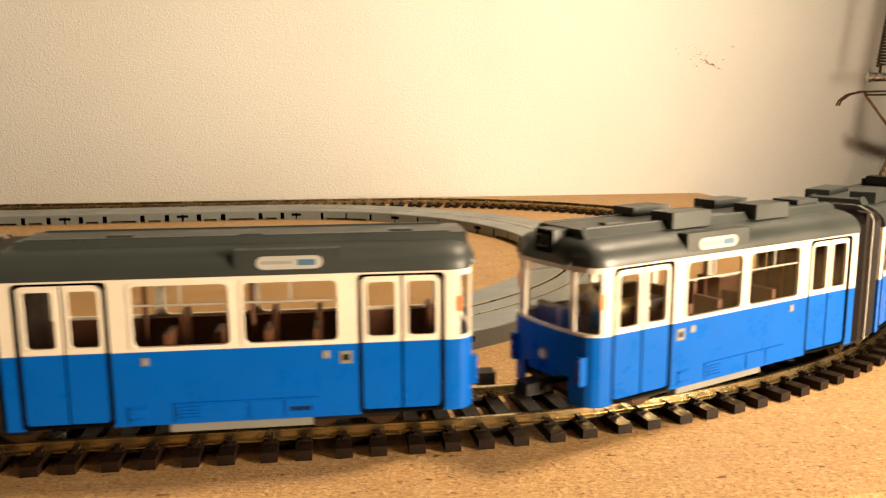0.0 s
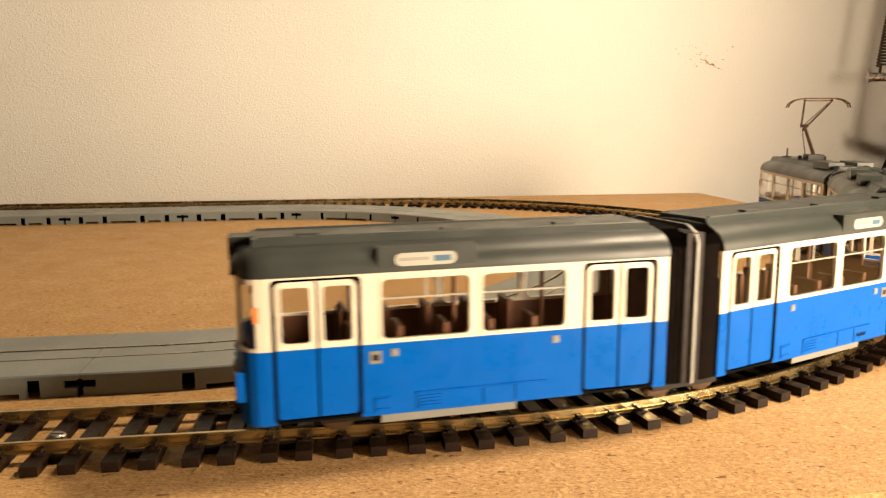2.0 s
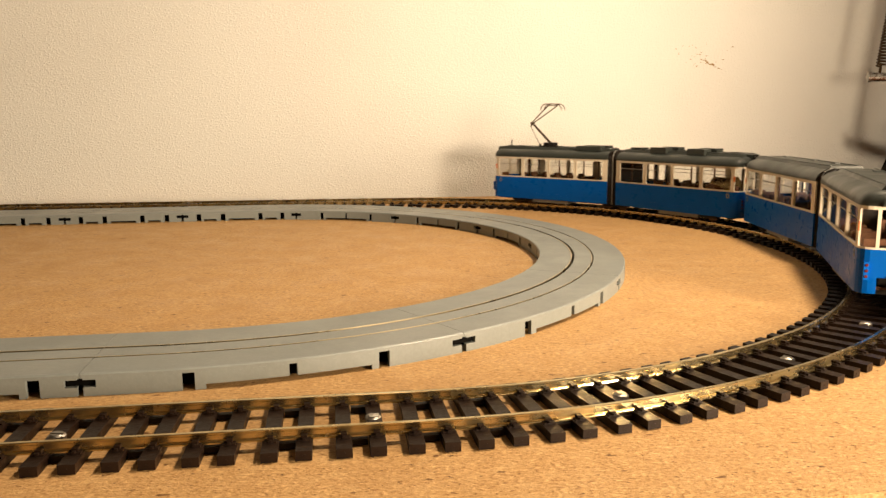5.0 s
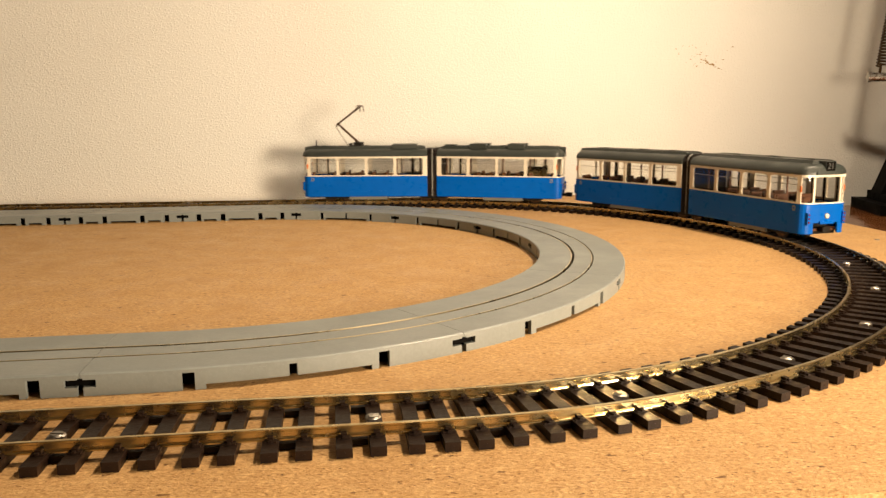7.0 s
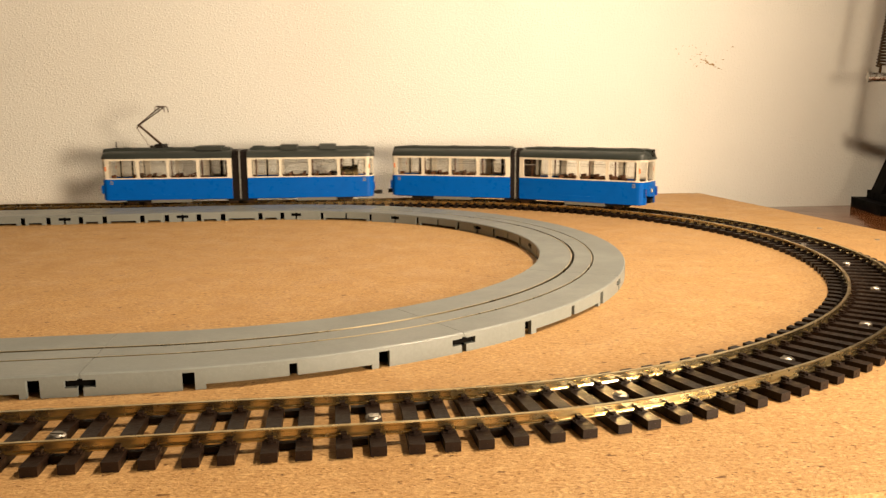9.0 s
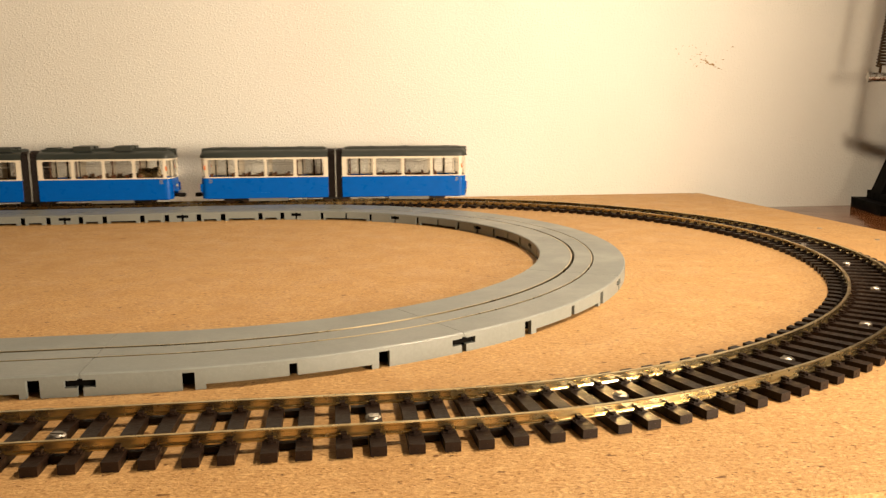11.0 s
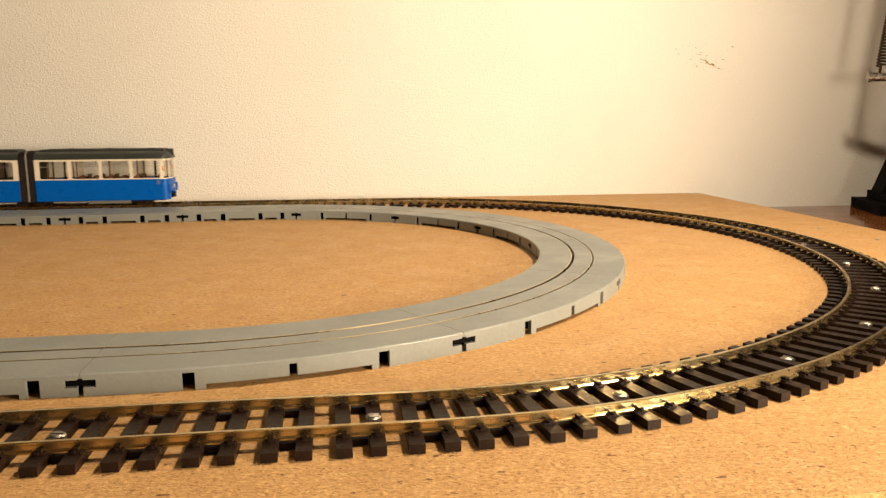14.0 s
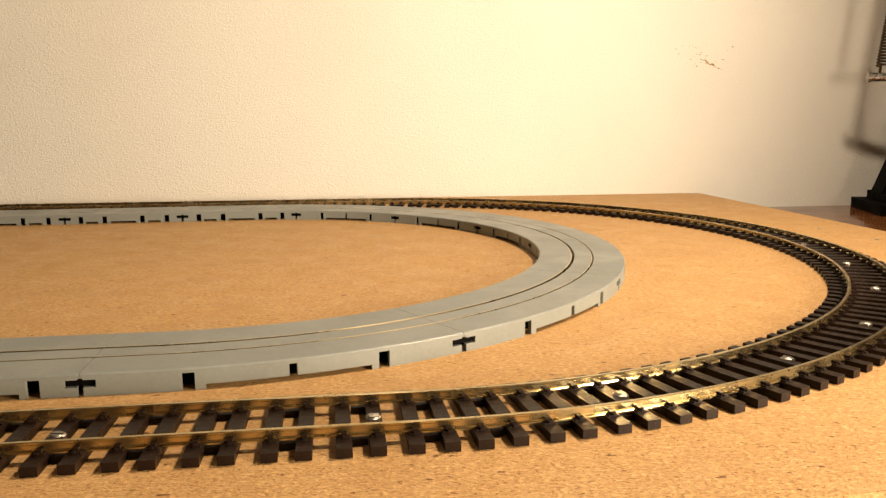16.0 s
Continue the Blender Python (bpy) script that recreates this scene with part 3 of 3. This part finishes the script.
        tube(bm, self.m(knee[0], -1.8, knee[1]), self.m(knee[0], 1.8, knee[1]), 0.0008, 8)
        tube(bm, self.m(knee[0] + 1.4, 0, knee[1] - 2.4), self.m(knee[0], 0, knee[1]), 0.0005, 6)
        part("lower_arm", bm, M_DARKBRONZE, self.body)
        bm = bmesh.new()
        for y in (-1, 1):
            tube(bm, self.m(knee[0], y * 1.4, knee[1]), self.m(head[0], y * 6.2, head[1]), 0.00042, 6)
        tube(bm, self.m(knee[0] - 0.4, 1.2, knee[1] - 0.5), self.m(head[0] + 1.2, -5.0, head[1] - 1.0), 0.00018, 6)
        tube(bm, self.m(head[0], -6.4, head[1]), self.m(head[0], 6.4, head[1]), 0.00035, 6)
        part("upper_arm", bm, M_DARKBRONZE, self.body)
        bm = bmesh.new()
        for e in (-1.3, 1.3):
            pts = [(-14.0, -3.2), (-13.4, -1.6), (-11.0, 0.2), (-7.4, 1.0), (7.4, 1.0), (11.0, 0.2), (13.4, -1.6), (14.0, -3.2)]
            for (y0, z0), (y1, z1) in zip(pts, pts[1:]):
                tube(bm, self.m(head[0] + e, y0, head[1] + z0), self.m(head[0] + e, y1, head[1] + z1), 0.00032, 6)
        for y in (-6.2, 6.2):
            tube(bm, self.m(head[0] - 1.4, y, head[1] + 0.6), self.m(head[0] + 1.4, y, head[1] + 0.6), 0.0004, 6)
        part("contact_strip", bm, M_DARKBRONZE, self.body)

    def ends(self):
        # glass round the tip, a pane each side and one in the middle
        pts = TIP + [(u, -y) for u, y in TIP[-2::-1]]
        for lo, hi in ((1, 5), (6, 10), (11, 15)):
            bm = bmesh.new()
            run = pts[lo:hi + 1]
            a = [[bm.verts.new(self.m(u - 0.35, y * 0.975, z)) for z in (WIN_Z[0] - 0.2, WIN_Z[1] + 0.2)] for u, y in run]
            b = [[bm.verts.new(self.m(u - 0.45, y * 0.968, z)) for z in (WIN_Z[0] - 0.2, WIN_Z[1] + 0.2)] for u, y in run]
            for i in range(len(run) - 1):
                bm.faces.new((a[i][0], a[i + 1][0], a[i + 1][1], a[i][1]))
                bm.faces.new((b[i][0], b[i][1], b[i + 1][1], b[i + 1][0]))
                bm.faces.new((a[i][1], a[i + 1][1], b[i + 1][1], b[i][1]))
            ob = part("windscreen", bm, M_PANE, self.body)
            ob.visible_shadow = False
        bm = bmesh.new()
        tube(bm, self.m(89.6, 0, 12.2), self.m(90.5, 0, 12.2), 0.0015, 16, 0.0013)
        part("headlight_rim", bm, M_LIGHTGREY, self.body)
        bm = bmesh.new()
        tube(bm, self.m(90.3, 0, 12.2), self.m(90.75, 0, 12.2), 0.0011, 16, 0.0008)
        part("headlight", bm, M_LENS, self.body, "round cream headlight lens")
        for s in (-1, 1):
            bm = bmesh.new()
            self.bx(bm, 88.2, 90.2, s * 10.6 - 0.8, s * 10.6 + 0.8, 8.2, 14.0)
            rounded(bm, 0.0003)
            part("marker_light", bm, M_BLUE, self.body)
            for z in (9.4, 11.2, 13.0):
                bm = bmesh.new()
                tube(bm, self.m(90.1, s * 10.6, z), self.m(90.45, s * 10.6, z), 0.0006, 10, 0.0004)
                part("marker_lens", bm, M_RED, self.body, "small red marker lens")
            self.block("sticker", (86.0, 87.0, s * 13.05 - 0.2, s * 13.05 + 0.2, 23.6, 26.6), M_ORANGE, "small orange sticker")
        # coupling
        bm = bmesh.new()
        joined = self.motor != (self.sgn > 0)
        tube(bm, self.m(80, 0, 5.6), self.m(93.2 if joined else 89.0, 0, 5.6), 0.0011, 8)
        if joined:
            self.bx(bm, 91.5, 95.6, -2.0, 2.0, 4.4, 7.0)
            self.bx(bm, 90.4, 92.0, -3.0, 3.0, 5.0, 6.4)
        else:
            self.bx(bm, 87.6, 90.6, -2.2, 2.2, 4.4, 7.0)
        rounded(bm, 0.0002, 1)
        part("coupling", bm, M_UNDER, self.body, "black coupling bar")
        self.block("coupling_hood", (89.3, 90.6, -4.2, 4.2, 8.4, 9.8), M_BLUE)
        if self.sgn < 0:
            self.block("number_box", (85.5, 90.4, -2.9, 2.9, 33.4, 38.2), M_ROOF, "grey route number box", 0.3)
            self.block("number_plate", (90.3, 90.55, -2.7, 2.7, 33.6, 37.9), M_BLACK, "black route number plate")
            self.lettering("21", 3.9)

    def lettering(self, text, size):
        cu = bpy.data.curves.new("route_number", "FONT")
        cu.body, cu.size, cu.align_x, cu.align_y, cu.extrude = text, size * MM, "CENTER", "CENTER", 0.00005
        tmp = bpy.data.objects.new("route_number", cu)
        scene.collection.objects.link(tmp)
        bpy.context.view_layer.update()
        me = bpy.data.meshes.new_from_object(tmp.evaluated_get(bpy.context.evaluated_depsgraph_get()))
        bpy.data.objects.remove(tmp)
        me.materials.clear()
        me.materials.append(M_DIM)
        ob = new("route_number", me)
        ob.parent = self.body
        ob.matrix_basis = pose(self.sgn * 90.62 * LONG, 0, 35.75 * MM, 90, 0, 90 * self.sgn)
        ob["label"] = "dim grey route number 21"

    def inside(self):
        bm = bmesh.new()
        self.bx(bm, 5.0, 87.0, -12.2, 12.2, 4.6, 5.6)
        self.bx(bm, 5.0, 86.5, 11.6, 12.3, 5.6, 18.2)
        for a, b in ((5.0, 8.0), (24.5, 70.0)):
            self.bx(bm, a, b, -12.3, -11.6, 5.6, 18.2)
        part("interior", bm, M_SEAT, self.body, "brown moulded floor and side lining")
        for u in (28, 37, 46, 55, 64, 78):
            for y in (-7.6, 7.4):
                if y < 0 and u in (78,):
                    continue
                bm = bmesh.new()
                self.bx(bm, u, u + 5.5, y - 3.6, y + 3.6, 9.0, 11.0)
                self.bx(bm, u + 4.4, u + 5.6, y - 3.4, y + 3.4, 10.5, 20.6)
                self.bx(bm, u + 1, u + 4, y - 2.4, y + 2.4, 5.6, 9.0)
                part("seat", bm, M_SEAT, self.body)
        for u, y in ((26.2, 3.0), (47.6, -3.6), (67.5, 3.0), (10.0, 4.0)):
            bm = bmesh.new()
            tube(bm, self.m(u, y, 5.6), self.m(u, y, 32.5), 0.0005, 8)
            part("grab_pole", bm, M_SEAT, self.body)
        self.block("partition", (68.2, 68.9, 4.0, 11.8, 5.6, 21.0), M_SEAT)
        if self.motor and self.sgn < 0:
            bm = bmesh.new()
            tube(bm, self.m(66, 0, 19.5), self.m(76, 0, 19.5), 0.0052, 20)
            tube(bm, self.m(76, 0, 19.5), self.m(79, 0, 19.5), 0.0060, 20)
            part("flywheel", bm, M_BRASS, self.body, "brass flywheel of the drive", smooth=True)
            self.block("gear_tower", (60, 67, -4, 4, 5.6, 21), M_UNDER)
        if not self.motor and self.sgn < 0:
            self.block("driver_desk", (81.0, 85.5, -5.0, 6.0, 5.6, 18.5), M_UNDER)

    def under(self):
        self.block("underframe", (8, 86, -9.6, 9.6, 3.0, 4.5), M_UNDER)
        self.block("equipment_skirt", (32.7 if self.sgn > 0 else 37.0, 58.7 if self.sgn > 0 else 64.0, -11.6, 11.6, 1.5, 3.65), M_LIGHTGREY, "pale grey equipment skirt", 0.3)
        bm = bmesh.new()
        self.bx(bm, 58.0, 75.0, -10.4, -8.9, 2.0, 4.4)
        self.bx(bm, 58.0, 75.0, 8.9, 10.4, 2.0, 4.4)
        self.bx(bm, 62.5, 69.5, -9.0, 9.0, 1.8, 3.6)
        rounded(bm, 0.0003, 1)
        part("bogie", bm, M_UNDER, self.body)
        for u in (60.2, 71.8):
            for s in (-1, 1):
                bm = bmesh.new()
                tube(bm, self.m(u, s * 8.0, 3.6), self.m(u, s * 9.2, 3.6), 0.0036, 20)
                tube(bm, self.m(u, s * 7.6, 3.6), self.m(u, s * 8.0, 3.6), 0.0041, 20)
                part("wheel", bm, M_DARKBRONZE, self.body)

    def signs(self):
        self.block("sign_box", (45.8, 64.6, -WIDE - 0.25, -WIDE + 2.5, 31.9, 36.6), M_ROOF, "grey destination sign box", 0.3)
        bm = bmesh.new()
        rim = []
        for c, a0 in ((60.2, -90), (50.9, 90)):
            for i in range(7):
                q = math.radians(a0 + 30 * i)
                rim.append((c + 1.25 * math.cos(q), 34.15 + 1.25 * math.sin(q)))
        front, back = [[bm.verts.new(self.m(u, y, z)) for u, z in rim] for y in (-WIDE - 0.45, -WIDE - 0.2)]
        bm.faces.new(front)
        bm.faces.new(back[::-1])
        for i in range(14):
            bm.faces.new((front[i], front[(i + 1) % 14], back[(i + 1) % 14], back[i]))
        part("destination_sign", bm, M_SIGN, self.body, "white destination plate")
        lo, hi = (56.6, 60.6) if self.sgn > 0 else (50.4, 54.4)
        a, b = (50.4, 56.0) if self.sgn > 0 else (55.0, 60.6)
        self.block("sign_mark", (lo + 0.4, hi - 0.4, -WIDE - 0.52, -WIDE - 0.4, 33.6, 34.7), M_SIGNBLUE)
        self.block("sign_print", (a, b, -WIDE - 0.52, -WIDE - 0.4, 33.9, 34.5), M_PRINT)
        for u, z, w in ((65.2, 15.4, 2.3), (61.6, 16.1, 1.4), (29.4, 16.1, 1.4)):
            self.block("badge", (u - w / 2, u + w / 2, -WIDE - 0.14, -WIDE, z - w * 0.55, z + w * 0.55), M_LIGHTGREY, "small pale badge")
            self.block("badge_print", (u - w / 4, u + w / 4, -WIDE - 0.2, -WIDE - 0.1, z - w * 0.25, z + w * 0.25), M_PRINT if w < 2 else M_UNDER)
        self.block("badge", (82.2, 84.0, WIDE, WIDE + 0.14, 14.6, 17.0), M_LIGHTGREY, "small pale badge")
        self.block("badge_print", (82.7, 83.5, WIDE + 0.1, WIDE + 0.2, 15.2, 16.4), M_BLUE)
        if self.sgn > 0:
            self.block("fleet_number_bar", (54.6, 58.6, -WIDE - 0.2, -WIDE - 0.1, 5.2, 6.1), M_UNDER)

    def bellows(self):
        bm = bmesh.new()
        us = [0.9, 1.4, 1.95, 2.5, 3.05, 3.6, 4.15, 4.7, 5.3]
        rings = []
        for i, u in enumerate(us):
            k = 12.6 if i % 2 else 11.9
            t = 37.2 if i % 2 else 36.4
            pts = [(-k, 3.6), (-k, t - 3.4), (-k + 1.0, t - 1.4), (-k + 3.6, t), (k - 3.6, t), (k - 1.0, t - 1.4), (k, t - 3.4), (k, 3.6)]
            rings.append([bm.verts.new(self.m(u, y, z)) for y, z in pts])
        for a, b in zip(rings, rings[1:]):
            for i in range(8):
                bm.faces.new((a[i], b[i], b[(i + 1) % 8], a[(i + 1) % 8]))
        bm.faces.new(rings[0])
        bm.faces.new(rings[-1])
        part("bellows", bm, M_BELLOW, self.body, "dark brown folded bellows")


def tram(name, label, motor):
    root = tagged(new(name), label, "tram")
    front = Half(root, "front_section", 1, motor).body
    rear = Half(root, "rear_section", -1, motor).body
    # hoop and bogie under the joint
    bm = bmesh.new()
    pts = [(-12.7, 3.4), (-12.7, 34.2), (-11.6, 36.4), (-9.0, 37.7), (9.0, 37.7), (11.6, 36.4), (12.7, 34.2), (12.7, 3.4)]
    rows = [[bm.verts.new((u * MM, y * MM * k, z * MM)) for y, z in pts] for u, k in ((-0.32, 1.0), (0.32, 1.0), (0.32, 0.93), (-0.32, 0.93))]
    for a in range(4):
        r0, r1 = rows[a], rows[(a + 1) % 4]
        for i in range(7):
            bm.faces.new((r0[i], r0[i + 1], r1[i + 1], r1[i]))
    part("joint_hoop", bm, M_PRINT, root, "pale hoop in the middle of the bellows")
    bm = bmesh.new()
    box(bm, -0.0022, 0.0022, -0.0118, 0.0118, 0.0034, 0.0362)
    part("joint_core", bm, M_BELLOW, root)
    bm = bmesh.new()
    for y in (-9.7, 9.7):
        box(bm, -0.0085, 0.0085, (y - 0.75) * MM, (y + 0.75) * MM, 0.0020, 0.0044)
    box(bm, -0.0035, 0.0035, -0.009, 0.009, 0.0018, 0.0036)
    part("bogie", bm, M_UNDER, root)
    for u in (-5.8, 5.8):
        for s in (-1, 1):
            bm = bmesh.new()
            tube(bm, (u * MM, s * 0.0080, 0.0036), (u * MM, s * 0.0092, 0.0036), 0.0036, 20)
            tube(bm, (u * MM, s * 0.0076, 0.0036), (u * MM, s * 0.0080, 0.0036), 0.0041, 20)
            part("wheel", bm, M_DARKBRONZE, root)
    return root, front, rear


motor_car = tram("tram_motor_car", "blue and cream articulated model tram with raised pantograph", True)
trailer_car = tram("tram_trailer", "blue and cream articulated model tram trailer with grey roof", False)


# ---- spring-armed lamp stand by the wall ----
def lamp_stand():
    stand = tagged(new("lamp_stand"), "black spring-armed lamp foot standing on the table", "lamp")
    stand.matrix_basis = pose(0.3605, 0.620, -0.0126, 0, 0, -10) @ Matrix.Scale(1.11, 4)
    bm = bmesh.new()
    box(bm, -0.024, 0.05, -0.03, 0.03, 0, 0.0075)
    rounded(bm, 0.0015)
    part("foot", bm, M_BLACK, stand)
    bm = bmesh.new()
    box(bm, -0.016, 0.045, -0.022, 0.022, 0.0075, 0.0135)
    rounded(bm, 0.0015)
    part("foot_step", bm, M_BLACK, stand)
    bm = bmesh.new()
    vs = box(bm, -0.0175, 0.034, -0.010, 0.010, 0.0135, 0.0445)
    for v in vs:
        if v.co.z > 0.03:
            v.co.x = v.co.x * 0.55 + 0.003
    rounded(bm, 0.001)
    part("column", bm, M_BLACK, stand)
    bm = bmesh.new()
    tube(bm, (0.004, -0.0125, 0.026), (0.004, -0.009, 0.026), 0.0055, 20)
    part("hinge_disc", bm, M_BLACK, stand)
    bm = bmesh.new()
    box(bm, -0.004, 0.03, -0.009, 0.009, 0.0445, 0.0640)
    rounded(bm, 0.001)
    part("clamp", bm, M_BLACK, stand)
    bm = bmesh.new()
    tube(bm, (-0.0075, -0.011, 0.0530), (0.03, -0.011, 0.0530), 0.0036, 16)
    part("clamp_roller", bm, M_UNDER, stand)
    bm = bmesh.new()
    tube(bm, (-0.0088, -0.011, 0.0530), (-0.0075, -0.011, 0.0530), 0.001, 10)
    part("button", bm, M_RED, stand, "tiny red button")
    bm = bmesh.new()
    tube(bm, (0.002, -0.004, 0.055), (0.026, -0.004, 0.42), 0.004, 10)
    part("arm", bm, M_BLACK, stand)
    bm = bmesh.new()
    tube(bm, (-0.0315, -0.010, 0.0935), (0.03, -0.010, 0.0925), 0.0030, 16)
    tube(bm, (-0.0325, -0.010, 0.0935), (-0.0305, -0.010, 0.0935), 0.0037, 16)
    part("spring_anchor", bm, M_STEEL, stand, "polished cross pin below the spring")
    bm = bmesh.new()
    a, b = Vector((-0.0245, -0.010, 0.1005)), Vector((0.006, -0.010, 0.40))
    turns, n = 150, 10
    pts = []
    q = (b - a).to_track_quat("Z", "Y")
    for i in range(turns * n + 1):
        t = i / (turns * n)
        an = 2 * math.pi * i / n
        pts.append(a + (b - a) * t + q @ Vector((0.0031 * math.cos(an), 0.0031 * math.sin(an), 0)))
    prev = None
    for i, p in enumerate(pts):
        d = (pts[min(i + 1, len(pts) - 1)] - pts[max(i - 1, 0)]).normalized()
        side = d.cross(Vector((0, 0, 1))).normalized()
        up = side.cross(d)
        ring = [bm.verts.new(p + 0.00055 * (math.cos(k * math.pi / 2) * side + math.sin(k * math.pi / 2) * up)) for k in range(4)]
        if prev:
            for k in range(4):
                bm.faces.new((prev[k], prev[(k + 1) % 4], ring[(k + 1) % 4], ring[k]))
        prev = ring
    tube(bm, (-0.0250, -0.010, 0.095), (-0.0245, -0.010, 0.1015), 0.0009, 8)
    part("spring", bm, M_DARKBRONZE, stand, "bronze-coloured coil spring", smooth=True)
    bm = bmesh.new()
    tube(bm, (-0.012, -0.0105, 0.0105), (-0.012, -0.023, 0.0105), 0.0022, 12)
    part("foot_screw", bm, M_STEEL, stand, "bright screw head")


lamp_stand()

# ---- movement ----
# where the trailer's joint is on the rails, by time
JOINT = [(0.0, -0.0397), (0.5, -0.0052), (1.5, 0.0644), (2.5, 0.1332), (3.0, 0.1673), (3.5, 0.2045), (4.0, 0.2410), (6.5, 0.4070), (8.0, 0.5105), (9.0, 0.5774), (11.5, 0.7456), (12.5, 0.8150), (13.5, 0.8838), (14.5, 0.9525), (16.0, 1.0555)]
BOGIE = 0.0582
GAP = [(0.0, 0.1988), (0.5, 0.2002), (2.0, 0.1968), (3.0, 0.1958), (3.5, 0.1930), (4.0, 0.1913), (5.0, 0.1940), (6.5, 0.1990), (9.0, 0.2002), (11.5, 0.2050), (16.0, 0.2050)]


def course(rows, t):
    """smooth course through rows of (t, s)"""
    n = len(rows)
    k = max(i for i in range(n - 1) if rows[i][0] <= t)

    def slope(i):
        a, b = rows[max(0, i - 1)], rows[min(n - 1, i + 1)]
        return (b[1] - a[1]) / (b[0] - a[0])

    (t0, s0), (t1, s1) = rows[k], rows[k + 1]
    h = t1 - t0
    u = (t - t0) / h
    return s0 * (1 + 2 * u) * (1 - u) ** 2 + slope(k) * h * u * (1 - u) ** 2 + s1 * u * u * (3 - 2 * u) + slope(k + 1) * h * u * u * (u - 1)


def car_rows(leads):
    main, front, rear = [], [], []
    for i in range(0, 65):
        t = i * 0.25
        s = course(JOINT, t) + (course(GAP, t) if leads else 0.0)
        x, y, h = RAILS.at(s)
        main.append((t, pose(x, y, RAIL_TOP, 0, 0, math.degrees(h))))
        for rows, sgn in ((front, 1), (rear, -1)):
            u, v, _ = RAILS.at(s + sgn * BOGIE)
            a = math.atan2(sgn * (v - y), sgn * (u - x)) - h
            a = (a + math.pi) % (2 * math.pi) - math.pi
            rows.append((t, pose(0, 0, 0, 0, 0, math.degrees(a))))
    return main, front, rear


def motions():
    for car, leads in ((trailer_car, False), (motor_car, True)):
        for ob, rows in zip(car, car_rows(leads)):
            walk(ob, rows)


motions()
